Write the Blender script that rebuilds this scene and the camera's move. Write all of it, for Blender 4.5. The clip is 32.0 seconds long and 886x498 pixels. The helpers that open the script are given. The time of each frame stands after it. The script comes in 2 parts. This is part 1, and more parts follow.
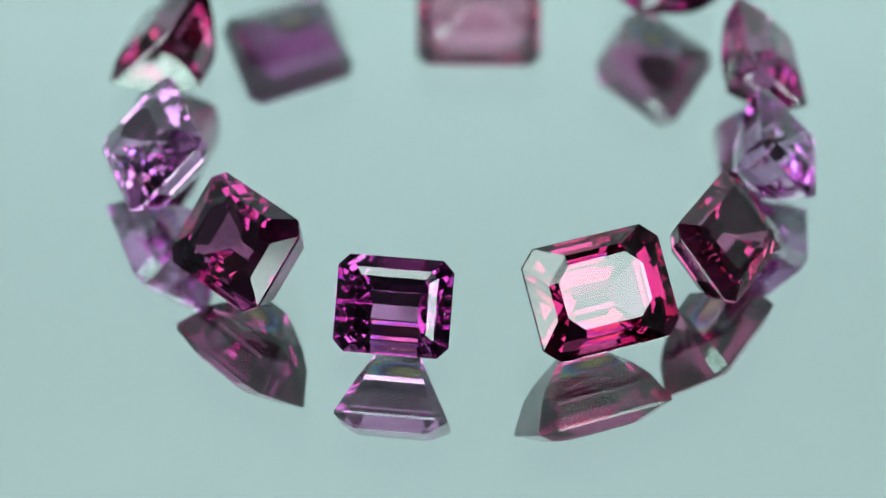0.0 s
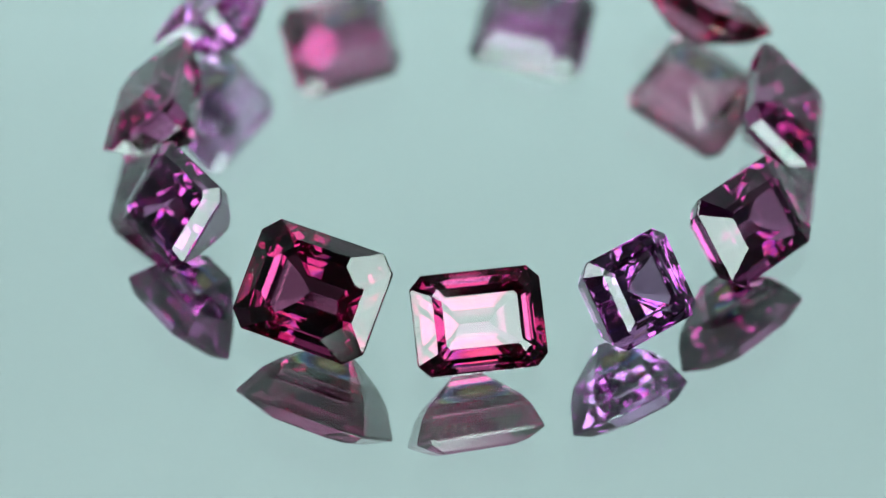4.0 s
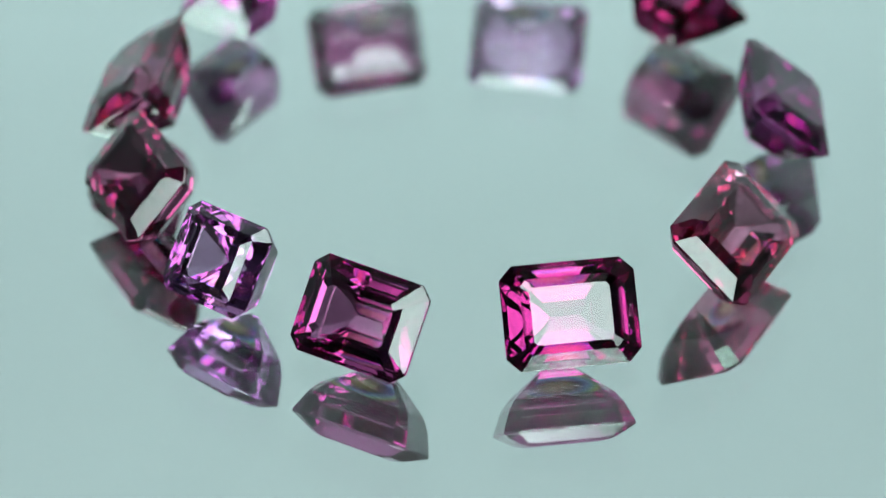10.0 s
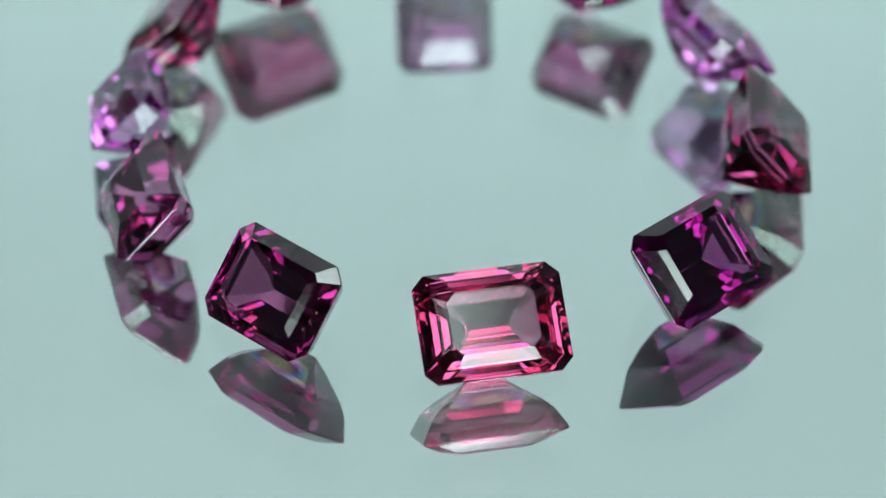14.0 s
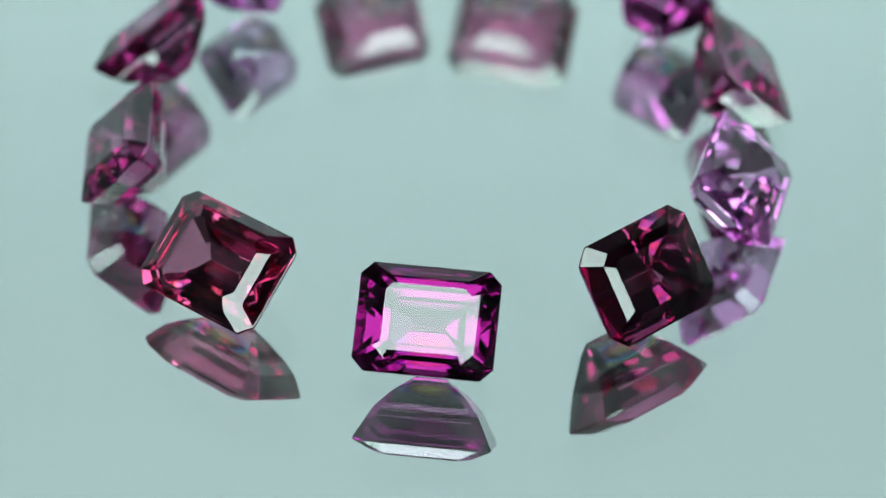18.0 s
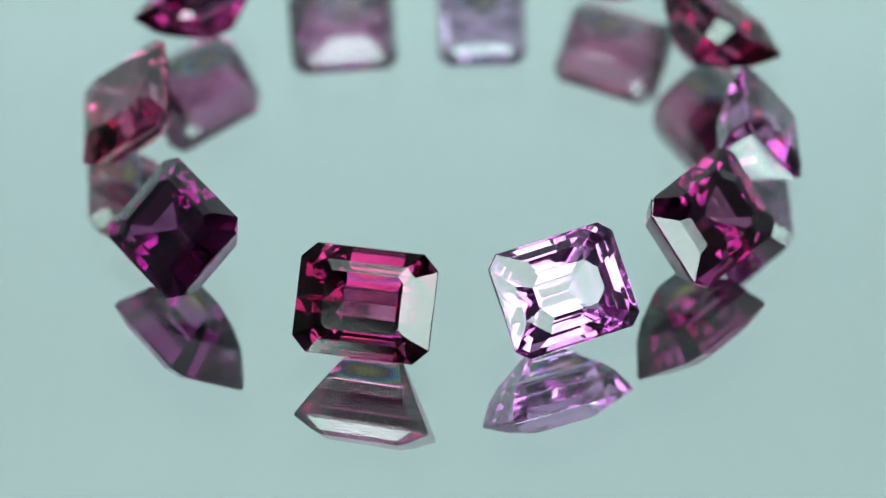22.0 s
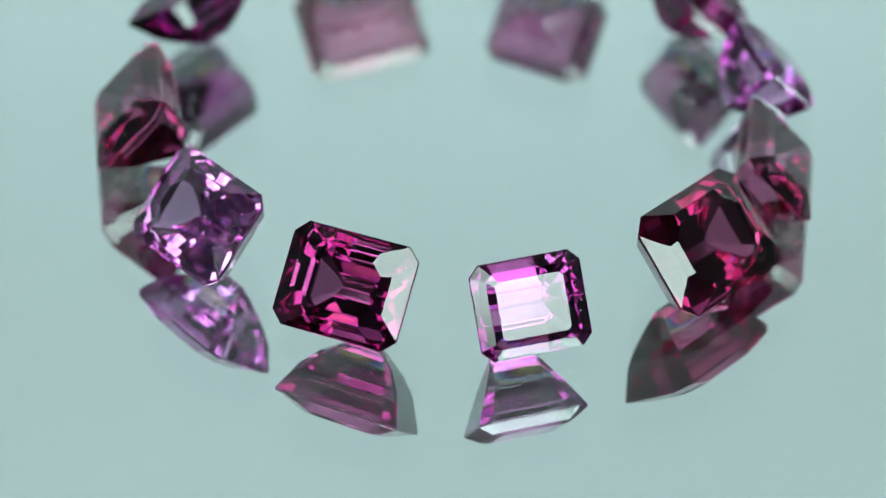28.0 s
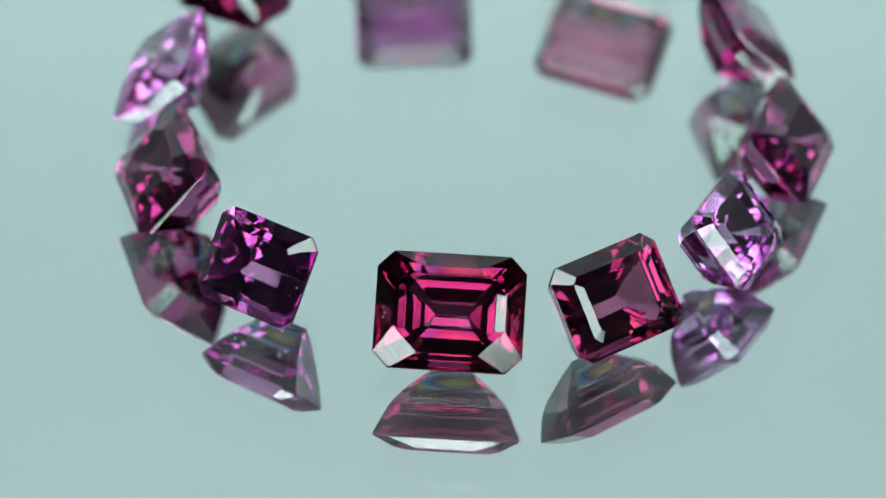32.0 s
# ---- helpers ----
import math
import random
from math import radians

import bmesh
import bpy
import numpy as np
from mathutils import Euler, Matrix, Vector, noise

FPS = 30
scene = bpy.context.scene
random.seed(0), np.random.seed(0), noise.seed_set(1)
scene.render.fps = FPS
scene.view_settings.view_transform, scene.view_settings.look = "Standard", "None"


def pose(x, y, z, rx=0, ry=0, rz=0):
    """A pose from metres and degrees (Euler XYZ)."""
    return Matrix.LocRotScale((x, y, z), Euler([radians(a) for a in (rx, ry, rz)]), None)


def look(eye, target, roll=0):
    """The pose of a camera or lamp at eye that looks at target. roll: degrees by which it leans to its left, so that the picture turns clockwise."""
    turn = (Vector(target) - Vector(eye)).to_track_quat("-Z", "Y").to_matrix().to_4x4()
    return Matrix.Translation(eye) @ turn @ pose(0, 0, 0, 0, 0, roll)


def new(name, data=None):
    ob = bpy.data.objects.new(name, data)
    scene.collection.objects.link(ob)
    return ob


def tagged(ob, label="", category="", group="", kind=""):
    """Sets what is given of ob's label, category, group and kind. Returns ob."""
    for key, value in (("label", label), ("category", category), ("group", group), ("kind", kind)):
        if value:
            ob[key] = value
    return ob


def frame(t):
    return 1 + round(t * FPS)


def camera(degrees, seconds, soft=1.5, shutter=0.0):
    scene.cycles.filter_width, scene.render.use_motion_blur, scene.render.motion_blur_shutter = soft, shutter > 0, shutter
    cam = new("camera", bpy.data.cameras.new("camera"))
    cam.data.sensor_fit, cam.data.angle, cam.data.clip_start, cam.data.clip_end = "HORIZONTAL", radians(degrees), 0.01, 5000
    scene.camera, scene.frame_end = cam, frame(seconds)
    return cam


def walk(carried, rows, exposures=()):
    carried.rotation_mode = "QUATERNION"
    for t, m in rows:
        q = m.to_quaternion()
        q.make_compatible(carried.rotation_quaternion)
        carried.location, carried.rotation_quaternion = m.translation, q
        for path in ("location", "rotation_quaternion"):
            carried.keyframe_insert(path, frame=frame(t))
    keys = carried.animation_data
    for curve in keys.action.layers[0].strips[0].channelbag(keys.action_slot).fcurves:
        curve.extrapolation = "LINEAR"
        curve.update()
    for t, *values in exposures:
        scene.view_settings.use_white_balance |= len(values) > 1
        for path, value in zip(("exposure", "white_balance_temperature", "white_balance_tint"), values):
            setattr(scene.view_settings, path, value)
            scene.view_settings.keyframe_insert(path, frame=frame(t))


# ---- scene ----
# Eleven emerald-cut gems in a ring on a slowly turning plate of mirror glass.
# ---- camera ----
cam = camera(17.453, 32.0, soft=1.25)
EYE, AIM, ROLL = (0, -0.139897, 0.108336), (-0.000439, -0.013407, 0.002387), 1.016
walk(cam, [(0, look(EYE, AIM, ROLL)), (32, look(EYE, AIM, ROLL))])
scene.cycles.max_bounces, scene.cycles.glossy_bounces, scene.cycles.transmission_bounces = 24, 24, 24
cam.data.dof.use_dof = True
cam.data.dof.focus_distance = 0.162
cam.data.dof.aperture_fstop = 26

PERIOD = 29.904          # seconds for one turn of the plate
GLASS = 0.0030           # thickness of the mirror glass


# ---- light ----
world = bpy.data.worlds.new("room_dark")
scene.world = world
world.use_nodes = True
world.node_tree.nodes["Background"].inputs["Color"].default_value = (0.02, 0.022, 0.022, 1)
world.node_tree.nodes["Background"].inputs["Strength"].default_value = 0.3


def softbox(name, az, el, dist, wide, tall, radiance, edge=0.10, roll=0):
    """A softbox whose face looks at the plate; az from the camera's side to the right, el over the plate.
    Its fabric fades over the outer part (edge) of the face."""
    a, e = radians(az), radians(el)
    eye = Vector((math.sin(a) * math.cos(e), -math.cos(a) * math.cos(e), math.sin(e))) * dist
    lamp = bpy.data.lights.new(name, "AREA")
    lamp.shape, lamp.size, lamp.size_y = "RECTANGLE", wide, tall
    lamp.energy = radiance * wide * tall * math.pi
    lamp.color = (0.77, 1.0, 0.95)
    lamp.use_nodes = True
    n, l = lamp.node_tree.nodes, lamp.node_tree.links
    geo = n.new("ShaderNodeNewGeometry")
    split = n.new("ShaderNodeSeparateXYZ")
    l.new(geo.outputs["Parametric"], split.inputs[0])
    ramps = []
    for axis in ("X", "Y"):
        away = n.new("ShaderNodeMath")
        away.operation = "PINGPONG"
        away.inputs[1].default_value = 0.5
        fade = n.new("ShaderNodeMapRange")
        fade.interpolation_type = "SMOOTHSTEP"
        fade.inputs["From Max"].default_value = edge
        fade.inputs["To Min"].default_value = 0.12
        l.new(split.outputs[axis], away.inputs[0])
        l.new(away.outputs[0], fade.inputs["Value"])
        ramps.append(fade)
    both = n.new("ShaderNodeMath")
    both.operation = "MULTIPLY"
    l.new(ramps[0].outputs[0], both.inputs[0])
    l.new(ramps[1].outputs[0], both.inputs[1])
    l.new(both.outputs[0], n["Emission"].inputs["Strength"])
    ob = new(name, lamp)
    ob.matrix_world = look(eye, (0, 0, 0), roll)
    return ob


softbox("softbox_right", 33.5, 37, 1.0, 0.59, 0.60, 8.2)
softbox("softbox_left", -34, 29, 1.0, 0.455, 0.37, 8.0)
softbox("softbox_top", -14, 66.8, 1.1, 0.83, 0.51, 7.6, roll=19)


def backdrop_fill(name, x, y, z, wide, tall, radiance):
    """An unseen strip lamp, added to brighten the backdrop, which it faces squarely."""
    lamp = bpy.data.lights.new(name, "AREA")
    lamp.shape, lamp.size, lamp.size_y = "RECTANGLE", wide, tall
    lamp.energy = radiance * wide * tall * math.pi
    lamp.color = (1.0, 0.985, 0.96)
    ob = new(name, lamp)
    ob.matrix_world = look((x, y, z), (x, y + 1, z))


backdrop_fill("backdrop_fill_top", 0, 0.55, 2.0, 2.4, 0.25, 7.80)
backdrop_fill("backdrop_fill_low", 0, 0.55, 0.25, 1.5, 0.3, 10.09)
backdrop_fill("backdrop_fill_left", -1.45, 0.55, 0.8, 0.25, 1.4, 6.42)
backdrop_fill("backdrop_fill_right", 1.45, 0.55, 0.8, 0.25, 1.4, 6.42)


# ---- materials ----
def material(name):
    m = bpy.data.materials.new(name)
    m.use_nodes = True
    return m, m.node_tree.nodes, m.node_tree.links, m.node_tree.nodes["Principled BSDF"]


def gem_glass(name, clear, inner, rough=0.0, ior=1.75, wave=0.0000012):
    """Coloured stone. clear: what one pass in and out leaves of white light; inner: what each total inner reflection leaves of it.
    The outer polish mirrors without colour."""
    m, n, l, p = material(name)
    n.remove(p)
    bend = n.new("ShaderNodeBsdfRefraction")
    bend.inputs["Color"].default_value = (*[math.sqrt(c) for c in clear], 1)
    bend.inputs["Roughness"].default_value = rough
    bend.inputs["IOR"].default_value = ior
    bounce = n.new("ShaderNodeBsdfGlossy")
    bounce.inputs["Roughness"].default_value = rough
    # hand polish: facets are never quite flat
    coord = n.new("ShaderNodeTexCoord")
    waves = n.new("ShaderNodeTexNoise")
    waves.inputs["Scale"].default_value = 900
    waves.inputs["Detail"].default_value = 2
    bump = n.new("ShaderNodeBump")
    bump.inputs["Strength"].default_value = 1
    bump.inputs["Distance"].default_value = wave
    l.new(coord.outputs["Object"], waves.inputs["Vector"])
    l.new(waves.outputs["Fac"], bump.inputs["Height"])
    for shader in (bend, bounce):
        l.new(bump.outputs[0], shader.inputs["Normal"])
    fresnel = n.new("ShaderNodeFresnel")
    fresnel.inputs["IOR"].default_value = ior
    # a total reflection happens inside the stone and takes its colour; the weaker mirroring of the polish has none
    total = n.new("ShaderNodeMapRange")
    total.inputs["From Min"].default_value, total.inputs["From Max"].default_value = 0.6, 0.95
    tone = n.new("ShaderNodeMix")
    tone.data_type = "RGBA"
    tone.inputs[6].default_value = (1, 1, 1, 1)
    tone.inputs[7].default_value = (*inner, 1)
    l.new(fresnel.outputs[0], total.inputs["Value"])
    l.new(total.outputs[0], tone.inputs[0])
    l.new(tone.outputs[2], bounce.inputs["Color"])
    body = n.new("ShaderNodeMixShader")
    l.new(fresnel.outputs[0], body.inputs[0])
    l.new(bend.outputs[0], body.inputs[1])
    l.new(bounce.outputs[0], body.inputs[2])
    l.new(body.outputs[0], n["Material Output"].inputs["Surface"])
    return m


def gem_on_glass(name, clear, inner, rough=0.0, ior=1.75):
    """The facet that lies on the mirror glass: interference rings are painted into its gloss near the touching spot."""
    m = gem_glass(name, clear, inner, rough, ior)
    n, l = m.node_tree.nodes, m.node_tree.links
    attr = n.new("ShaderNodeAttribute")
    attr.attribute_name = "from_touch"
    rings = n.new("ShaderNodeBsdfGlossy")
    rings.inputs["Roughness"].default_value = 0
    tone = n.new("ShaderNodeCombineColor")
    l.new(tone.outputs[0], rings.inputs["Color"])
    # the gap grows with the squared distance; each colour interferes by its own wavelength
    for channel, wavelength in (("Red", 610), ("Green", 545), ("Blue", 460)):
        phase = n.new("ShaderNodeMath")
        phase.operation = "MULTIPLY_ADD"
        phase.inputs[1].default_value = 4 * math.pi * 270 / wavelength
        phase.inputs[2].default_value = 4 * math.pi * 190 / wavelength
        wave = n.new("ShaderNodeMath")
        wave.operation = "COSINE"
        half = n.new("ShaderNodeMath")
        half.operation = "MULTIPLY_ADD"
        half.inputs[1].default_value, half.inputs[2].default_value = -0.5, 0.5
        l.new(attr.outputs["Fac"], phase.inputs[0])
        l.new(phase.outputs[0], wave.inputs[0])
        l.new(wave.outputs[0], half.inputs[0])
        l.new(half.outputs[0], tone.inputs[channel])
    near = n.new("ShaderNodeMapRange")
    near.interpolation_type = "SMOOTHSTEP"
    near.inputs["From Max"].default_value = 3.0
    near.inputs["To Min"].default_value, near.inputs["To Max"].default_value = 0.30, 0.0
    l.new(attr.outputs["Fac"], near.inputs["Value"])
    out = n["Material Output"].inputs["Surface"]
    stone = out.links[0].from_socket
    mix = n.new("ShaderNodeMixShader")
    l.new(near.outputs[0], mix.inputs[0])
    l.new(stone, mix.inputs[1])
    l.new(rings.outputs[0], mix.inputs[2])
    l.new(mix.outputs[0], out)
    return m


def painted(name, colour, rough=0.8):
    m, n, l, p = material(name)
    tex = n.new("ShaderNodeTexNoise")
    tex.inputs["Scale"].default_value = 2.0
    tex.inputs["Detail"].default_value = 6
    ramp = n.new("ShaderNodeValToRGB")
    ramp.color_ramp.elements[0].color = (*[c * 0.94 for c in colour], 1)
    ramp.color_ramp.elements[1].color = (*[min(1, c * 1.05) for c in colour], 1)
    coord = n.new("ShaderNodeTexCoord")
    l.new(coord.outputs["Object"], tex.inputs["Vector"])
    l.new(tex.outputs["Fac"], ramp.inputs["Fac"])
    l.new(ramp.outputs["Color"], p.inputs["Base Color"])
    p.inputs["Roughness"].default_value = rough
    return m


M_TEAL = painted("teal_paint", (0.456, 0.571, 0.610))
# the same teal darkened: low light on the unseen side walls, put into paint
M_SIDE = painted("shaded_teal_paint", (0.19, 0.235, 0.245))
M_DARK = painted("charcoal_paint", (0.12, 0.125, 0.125))
M_FLOOR = painted("dark_board", (0.05, 0.05, 0.05), 0.6)
M_GLASS, _n, _l, _p = material("float_glass")
_p.inputs["Base Color"].default_value = (0.93, 0.98, 0.96, 1)
_p.inputs["Transmission Weight"].default_value = 1
_p.inputs["Roughness"].default_value = 0
_p.inputs["IOR"].default_value = 1.5
M_SILVER, _n, _l, _p = material("silver_coat")
_p.inputs["Base Color"].default_value = (0.93, 0.94, 0.93, 1)
_p.inputs["Metallic"].default_value = 1
_p.inputs["Roughness"].default_value = 0

M_DUST = painted("pale_dust", (0.62, 0.62, 0.60), 0.9)

# body colours of the stones
TINTS = {
    "violet_magenta": ((0.48, 0.205, 0.41), (0.71, 0.41, 0.66), 0),
    "dark_raspberry": ((0.39, 0.105, 0.22), (0.61, 0.25, 0.43), 0),
    "raspberry": ((0.41, 0.135, 0.25), (0.65, 0.31, 0.48), 0),
    "lavender": ((0.48, 0.30, 0.48), (0.83, 0.585, 0.81), 0),
    "dark_plum": ((0.39, 0.14, 0.285), (0.68, 0.35, 0.58), 0),
    "magenta": ((0.39, 0.12, 0.265), (0.65, 0.30, 0.535), 0),
    "rose": ((0.52, 0.205, 0.32), (0.73, 0.40, 0.54), 0),
    "purple": ((0.31, 0.08, 0.245), (0.60, 0.23, 0.53), 0),
    "crimson": ((0.38, 0.11, 0.225), (0.60, 0.255, 0.44), 0),
    "orchid": ((0.60, 0.365, 0.58), (0.90, 0.68, 0.88), 0.045),
}
INK = {k: gem_glass(k + "_garnet", *v) for k, v in TINTS.items()}
FROST = {k: gem_glass(k + "_girdle", v[0], v[1], 0.14) for k, v in TINTS.items()}
RINGED = {k: gem_on_glass(k + "_garnet_on_glass", *v) for k, v in TINTS.items()}



# ---- building helpers ----
def part(name, bm, mat, parent, label=""):
    me = bpy.data.meshes.new(name)
    bm.normal_update()
    bm.to_mesh(me)
    bm.free()
    me.materials.append(mat)
    ob = new(name, me)
    ob.parent = parent
    if label:
        tagged(ob, label)
    return ob


def box(bm, x0, y0, z0, x1, y1, z1):
    bmesh.ops.create_cube(bm, size=1, matrix=Matrix.LocRotScale(((x0 + x1) / 2, (y0 + y1) / 2, (z0 + z1) / 2), None, (x1 - x0, y1 - y0, z1 - z0)))


def slab(name, mat, corners, label, category):
    bm = bmesh.new()
    box(bm, *corners)
    ob = part(name, bm, mat, None)
    return tagged(ob, label, category, kind="structure")


def disc(bm, radius, z0, z1, n=192, chamfer=0.0004):
    rings = [(radius - chamfer, z0), (radius, z0 + chamfer), (radius, z1 - chamfer), (radius - chamfer, z1)]
    vs = [[bm.verts.new((r * math.cos(2 * math.pi * i / n), r * math.sin(2 * math.pi * i / n), z)) for i in range(n)] for r, z in rings]
    for a, b in zip(vs, vs[1:]):
        for i in range(n):
            bm.faces.new((a[i], a[(i + 1) % n], b[(i + 1) % n], b[i]))
    bm.faces.new(vs[-1])
    bm.faces.new(vs[0][::-1])


# ---- the room ----
RX, RY0, RY1, RZ = 1.8, -1.8, 1.4, 2.45
BASE = -0.012
slab("floor", M_FLOOR, (-RX, RY0, BASE - 0.1, RX, RY1, BASE), "dark matt board under the turning mirror", "floor")
slab("backdrop", M_TEAL, (-RX, RY1, BASE, RX, RY1 + 0.1, RZ), "plain pale teal studio backdrop", "backdrop")
slab("wall_east", M_SIDE, (RX, RY0, BASE, RX + 0.1, RY1, RZ), "plain teal studio wall, darkened in its colour to look dimly lit", "wall")
slab("wall_west", M_SIDE, (-RX - 0.1, RY0, BASE, -RX, RY1, RZ), "plain teal studio wall, darkened in its colour to look dimly lit", "wall")
slab("wall_south", M_DARK, (-RX, RY0 - 0.1, BASE, RX, RY0, RZ), "dark studio wall", "wall")
slab("ceiling", M_FLOOR, (-RX, RY0, RZ, RX, RY1, RZ + 0.1), "dark studio ceiling", "ceiling")

# ---- the turning mirror ----
plate = tagged(new("mirror_plate"), "round mirror plate of clear float glass, silvered beneath", "mirror")
bm = bmesh.new()
disc(bm, 0.16, -GLASS, 0)
part("glass", bm, M_GLASS, plate, "clear polished float glass")
bm = bmesh.new()
disc(bm, 0.1595, -GLASS - 0.00015, -GLASS - 0.00005, chamfer=0.00002)
part("silvering", bm, M_SILVER, plate, "bright silver mirror coating")
bm = bmesh.new()
disc(bm, 0.159, BASE, -GLASS - 0.0002)
part("backing_board", bm, M_DARK, plate, "grey backing board")


# ---- the gems ----
def octagon(w, h, c, z):
    return [Vector(p) for p in ((-w + c, h, z), (w - c, h, z), (w, h - c, z), (w, -h + c, z), (w - c, -h, z), (-w + c, -h, z), (-w, -h + c, z), (-w, h - c, z))]


def loft(rings, turn, close_top=False, close_bottom=False):
    """Facets between rings that lie one under the other, the topmost first."""
    bm = bmesh.new()
    vs = [[bm.verts.new(turn @ p) for p in ring] for ring in rings]
    for a, b in zip(vs, vs[1:]):
        for i in range(8):
            j = (i + 1) % 8
            bm.faces.new((a[i], a[j], b[j], b[i]))
    if close_top:
        bm.faces.new(vs[0][::-1])
    if close_bottom:
        bm.faces.new(vs[-1])
    return bm


def patch(corners, u, v, n=20):
    """A flat facet in a fine grid that knows, point by point, the squared distance from its touching line, in square millimetres."""
    bm = bmesh.new()
    far = bm.verts.layers.float.new("from_touch")
    a, b, c, d = corners
    mid = a.lerp(b, u).lerp(d.lerp(c, u), v)
    run = (b - a).normalized()
    grid = []
    for i in range(n + 1):
        row = []
        for j in range(n + 1):
            p = bm.verts.new(a.lerp(b, j / n).lerp(d.lerp(c, j / n), i / n))
            away = p.co - mid
            along = away.dot(run)
            p[far] = (away.length_squared - 0.84 * along * along) * 1e6
            row.append(p)
        grid.append(row)
    for i in range(n):
        for j in range(n):
            bm.faces.new((grid[i][j], grid[i][j + 1], grid[i + 1][j + 1], grid[i + 1][j]))
    return bm


def worn(profile, width=0.05):
    """Breaks each inner edge of a profile by a narrow bevel."""
    rows = [Vector(p) for p in profile]
    soft = [rows[0]]
    for a, b, c in zip(rows, rows[1:], rows[2:]):
        soft += [b + (a - b).normalized() * width, b + (c - b).normalized() * width]
    return [tuple(p) for p in soft + rows[-1:]]


GEMS = []


def gem(label, ink, radius, az, rise, yaw, tilt, spin, w, h, cut, inset, step, crown, inner, corner, end, specks=(), keel=31, straight=0):
    """A step-cut stone that lies on a pavilion facet with its table turned outwards. Millimetres and degrees."""
    mm = 0.001
    w, h = w / 2, h / 2
    rise -= 1.45
    a = radians(tilt)
    girdle, edge = 0.09, 0.035
    # pavilion profile: a steep step, the facet it rests on, and the step to the keel
    b1 = min(radians(tilt + 17), radians(74))
    y1 = (rise - math.cos(a) * (girdle + h * math.tan(b1))) / (math.sin(a) - math.cos(a) * math.tan(b1))
    y1 = min(y1, h - 0.25)
    d1 = girdle + (h - y1) * math.tan(b1)
    y2 = y1 * 0.44
    d2 = d1 + (y1 - y2) * math.tan(a)
    d3 = d2 + y2 * math.tan(radians(min(keel, tilt - 8)))
    # the outer step is broken once more, a little proud of the straight line
    s1, e1 = (h - y1) * 0.52, girdle + (d1 - girdle) * 0.66
    # crown: the ends (end) are steeper than the sides (crown), the cut corners flatter
    lift = step * math.tan(radians(crown))
    step_y = lift / math.tan(radians(end))
    z1 = girdle + lift
    z2 = z1 + (inset - step) * math.tan(radians(inner))
    cut1 = cut - step - step_y + math.sqrt(2) * lift / math.tan(radians(corner))
    inset_y = step_y + inset - step

    dice = random.Random(round(radius * 1000))
    drift = [dice.uniform(-0.05, 0.05) for _ in "xy"]

    # below the outer steps each end is one long facet down to the keel, or it runs straight all the way (straight) to a longer keel
    slope = math.tan(radians(min(tilt - 3, 40)))
    end3 = straight * (h - 0.012) if straight else h - 0.012
    end1 = end3 * (d1 - girdle) / (d3 - girdle) if straight else max(end3 - (d3 - d1) / slope, 0.5 * (h - y1))

    def end_inset(s, d):
        if d > d1:
            return end1 + (end3 - end1) * (d - d1) / (d3 - d1)
        return end1 * (d - girdle) / (d1 - girdle) if straight else end1 * s / (h - y1)

    def ring(s, z, c=None, sy=None, ends=None):
        dx, dy = drift[0] * min(s, 0.8), drift[1] * min(s, 0.8)
        return [p + Vector((dx, dy, 0)) for p in octagon(w - (s if ends is None else ends), h - (s if sy is None else sy), c or max(cut * (1 - s / h), 0.004), z)]

    stand = Matrix.Rotation(radians(yaw - az + 90), 4, "Z") @ Matrix.Rotation(a, 4, "X") @ Matrix.Rotation(radians(spin), 4, "Z")
    crown_rings = [ring(inset, z2, cut1 * 0.6, inset_y), ring(step, z1, cut1, step_y), ring(edge, girdle, cut, edge), ring(0, girdle - edge, cut)]
    rings = dict(table=crown_rings[:1], crown=crown_rings, girdle=[ring(0, girdle - edge, cut), ring(0, -girdle)],
                 pavilion=[ring(s, -d, ends=end_inset(s, d)) for s, d in worn([(0, girdle), (s1, e1), (h - y1, d1), (h - y2, d2), (h - 0.012, d3)])])
    low = min((stand @ p).z for r in rings["pavilion"] for p in r)
    turn = Matrix.Diagonal((mm, mm, mm, 1)) @ Matrix.Translation((0, 0, -low + 0.004)) @ stand
    ob = tagged(new("gemstone"), label, "gemstone", "ring of gems on the mirror")
    mat = INK[ink]
    bm = bmesh.new()
    bm.faces.new([bm.verts.new(turn @ p) for p in rings["table"][0]][::-1])
    part("table_facet", bm, mat, ob)
    part("crown", loft(rings["crown"], turn), mat, ob)
    part("girdle", loft(rings["girdle"], turn), FROST[ink], ob, "fine ground edge")
    bm = loft(rings["pavilion"], turn, close_bottom=True)
    bm.faces.ensure_lookup_table()
    rest = bm.faces[4 * 8 + 4]
    corners = [v.co.copy() for v in rest.verts]
    bm.faces.remove(rest)
    part("pavilion", bm, mat, ob)
    part("resting_facet", patch(corners, dice.uniform(0.3, 0.7), dice.uniform(0.35, 0.6)), RINGED[ink], ob)
    GEMS.append((ob, radius * mm, az))
    # tiny pits and dust grains on the polish
    for where, u, v, size in specks:
        c = rings["crown"]
        quad = [c[0][i] for i in (7, 2, 3, 6)] if where == "table" else [c[1][where], c[1][(where + 1) % 8], c[2][(where + 1) % 8], c[2][where]]
        at = quad[0].lerp(quad[1], u).lerp(quad[3].lerp(quad[2], u), v)
        bm = bmesh.new()
        bmesh.ops.create_icosphere(bm, subdivisions=1, radius=size, matrix=turn @ Matrix.Translation(at) @ Matrix.Diagonal((1, 0.7, 0.45, 1)))
        part("dust_speck", bm, M_DUST, ob)
    return ob


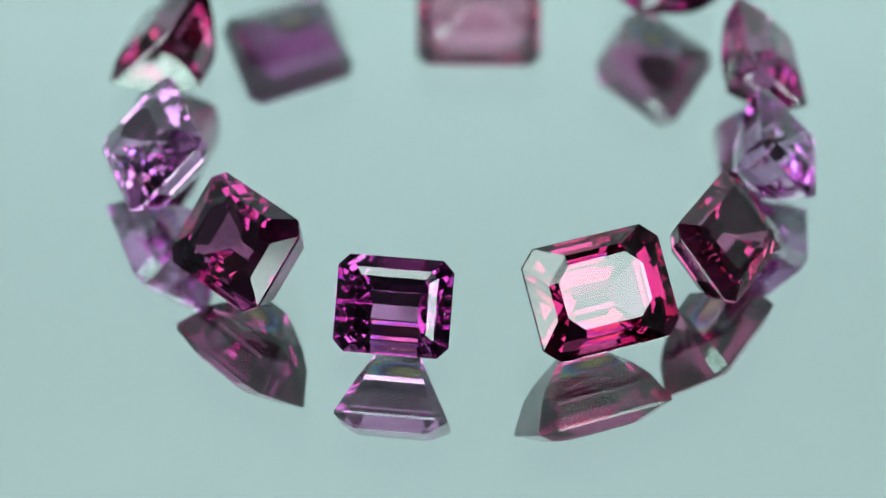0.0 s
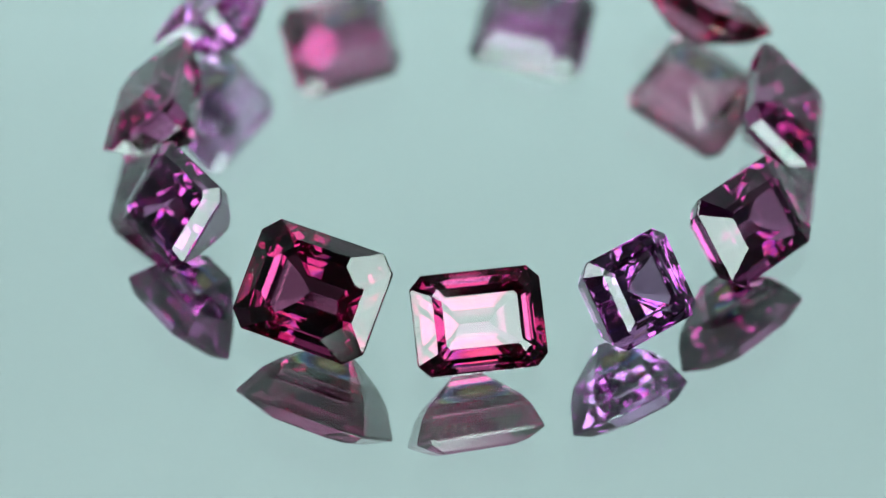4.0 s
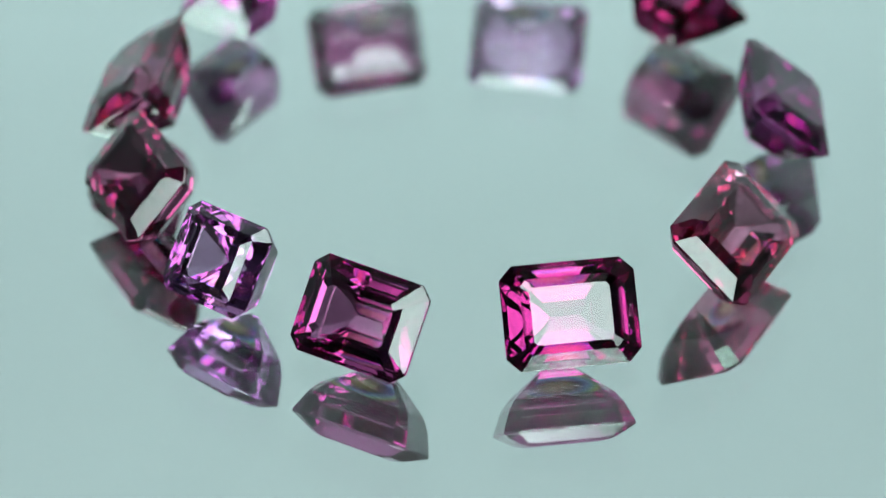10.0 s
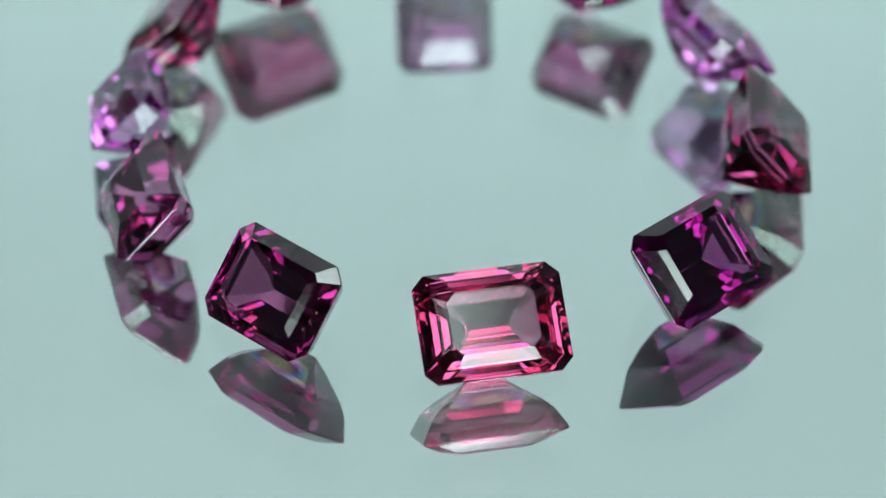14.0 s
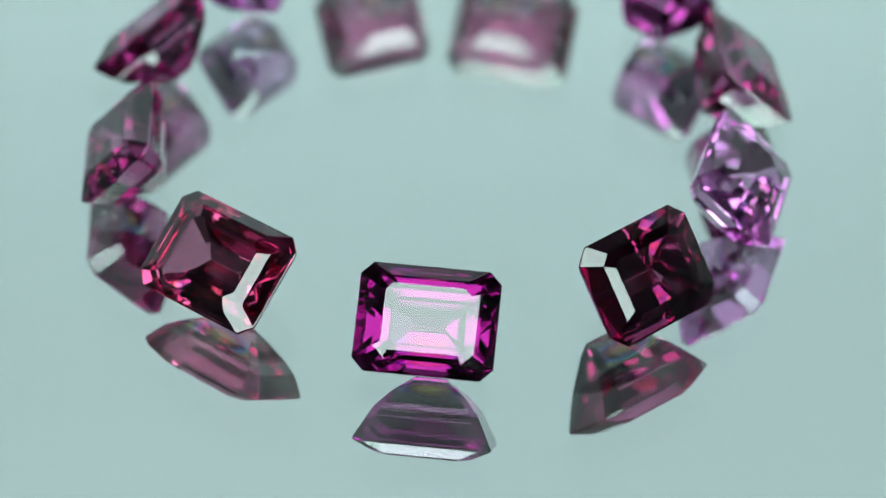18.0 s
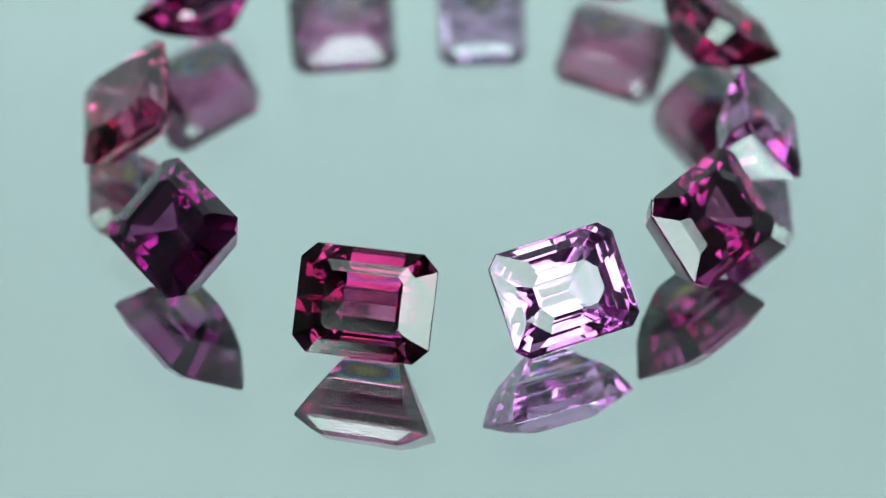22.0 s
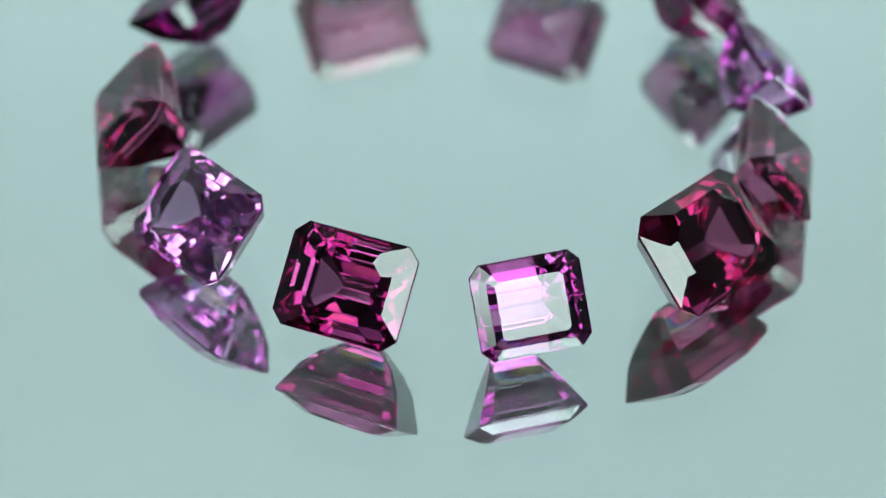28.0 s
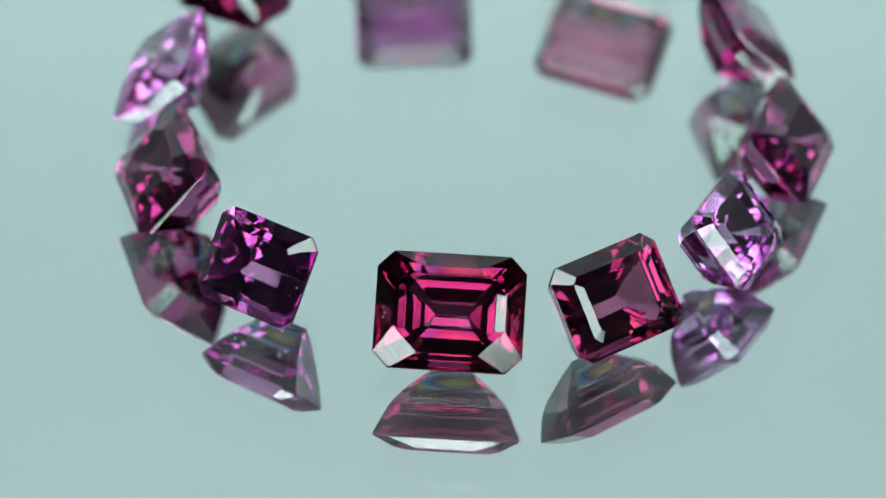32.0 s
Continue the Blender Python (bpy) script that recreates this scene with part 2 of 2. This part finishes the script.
gem("small magenta emerald-cut gem resting on mirror glass", "violet_magenta", 19.191, -99.334, 4.227, -95.182, 50.551, -0.064, 6.484, 5.477, 0.631, 1.25, 0.8, 31, 19.3, 30, 36.7,
    ((2, 0.3, 0.3, 0.035), (2, 0.55, 0.6, 0.045), (2, 0.7, 0.35, 0.03), (4, 0.35, 0.5, 0.03), (4, 0.45, 0.4, 0.04), (4, 0.52, 0.6, 0.03)), straight=0.72)
gem("large raspberry-red emerald-cut gem resting on mirror glass", "dark_raspberry", 19.736, -64.718, 4.582, -67.859, 42.596, -0.27, 8.3, 6.546, 0.903, 1.6, 1.05, 28.6, 16.1, 18.6, 33.7,
    ((6, 0.35, 0.55, 0.04), (6, 0.42, 0.45, 0.035), (6, 0.5, 0.6, 0.03)))
gem("raspberry-pink emerald-cut gem resting on mirror glass", "raspberry", 20.1, -37.174, 4.167, -27.936, 45.626, -1.981, 7.358, 5.681, 0.694, 1.55, 1.05, 27.2, 14.6, 25.6, 31.4)
gem("small pale lavender square-cut gem resting on mirror glass", "lavender", 20.262, -10.257, 4.312, -5.903, 48.358, 3.156, 5.964, 5.455, 0.64, 1.45, 0.9, 28.3, 17.5, 30, 35.1, keel=39)
gem("dark raspberry emerald-cut gem resting on mirror glass", "dark_plum", 20.572, 16.491, 4.238, 5.004, 47.5, -0.698, 7.22, 5.69, 0.678, 1.55, 1.1, 29.6, 19.7, 24, 28)
gem("dark magenta emerald-cut gem resting on mirror glass", "magenta", 20.444, 49.543, 4.223, 39.322, 45.509, 0.62, 7.623, 5.923, 0.761, 1.55, 1.05, 28.2, 16.8, 27.5, 33.3,
    ((2, 0.25, 0.4, 0.04), (2, 0.45, 0.6, 0.05), (2, 0.6, 0.5, 0.035), (2, 0.75, 0.4, 0.04)))
gem("long rose-pink emerald-cut gem resting on mirror glass", "rose", 20.002, 85.414, 3.935, 90.51, 36.113, 0.363, 8.4, 6.28, 0.72, 1.75, 1.05, 27.6, 20.1, 23.1, 39.3)
gem("deep violet-purple emerald-cut gem resting on mirror glass", "purple", 20.343, 123.211, 4.366, 120.356, 38.428, -0.033, 7.868, 6.154, 0.686, 1.55, 1.1, 27.4, 17.3, 23.8, 37.5)
gem("dark crimson-pink emerald-cut gem resting on mirror glass", "crimson", 19.696, 161.06, 4.559, 164.589, 48.761, 1.138, 7.75, 6.143, 0.849, 1.7, 1.1, 26.9, 18.4, 25.8, 33.6,
    ((2, 0.5, 0.5, 0.035),), straight=0.78)
gem("pale orchid-pink emerald-cut gem resting on mirror glass", "orchid", 18.553, 195.04, 4.263, 198.336, 43.217, 2.958, 7.722, 6.188, 0.665, 1.85, 1.0, 31.2, 18.5, 19.6, 32.3,
    (("table", 0.62, 0.3, 0.035), ("table", 0.85, 0.3, 0.045), ("table", 0.9, 0.42, 0.03), (0, 0.8, 0.5, 0.03)))
gem("deep magenta-plum emerald-cut gem resting on mirror glass", "magenta", 18.649, 228.828, 4.574, 222.69, 44.805, 2.393, 7.646, 6.059, 0.745, 1.7, 1.1, 24.8, 17.8, 17.6, 31)


def motions():
    """The plate turns clockwise, seen from above, and carries the gems."""
    times = [i / 2 for i in range(65)]
    walk(plate, [(t, pose(0, 0, 0, 0, 0, -360 * t / PERIOD)) for t in times])
    for ob, r, az in GEMS:
        rows = []
        for t in times:
            a = az - 360 * t / PERIOD
            rows.append((t, pose(r * math.cos(radians(a)), r * math.sin(radians(a)), 0, 0, 0, a)))
        walk(ob, rows)


motions()
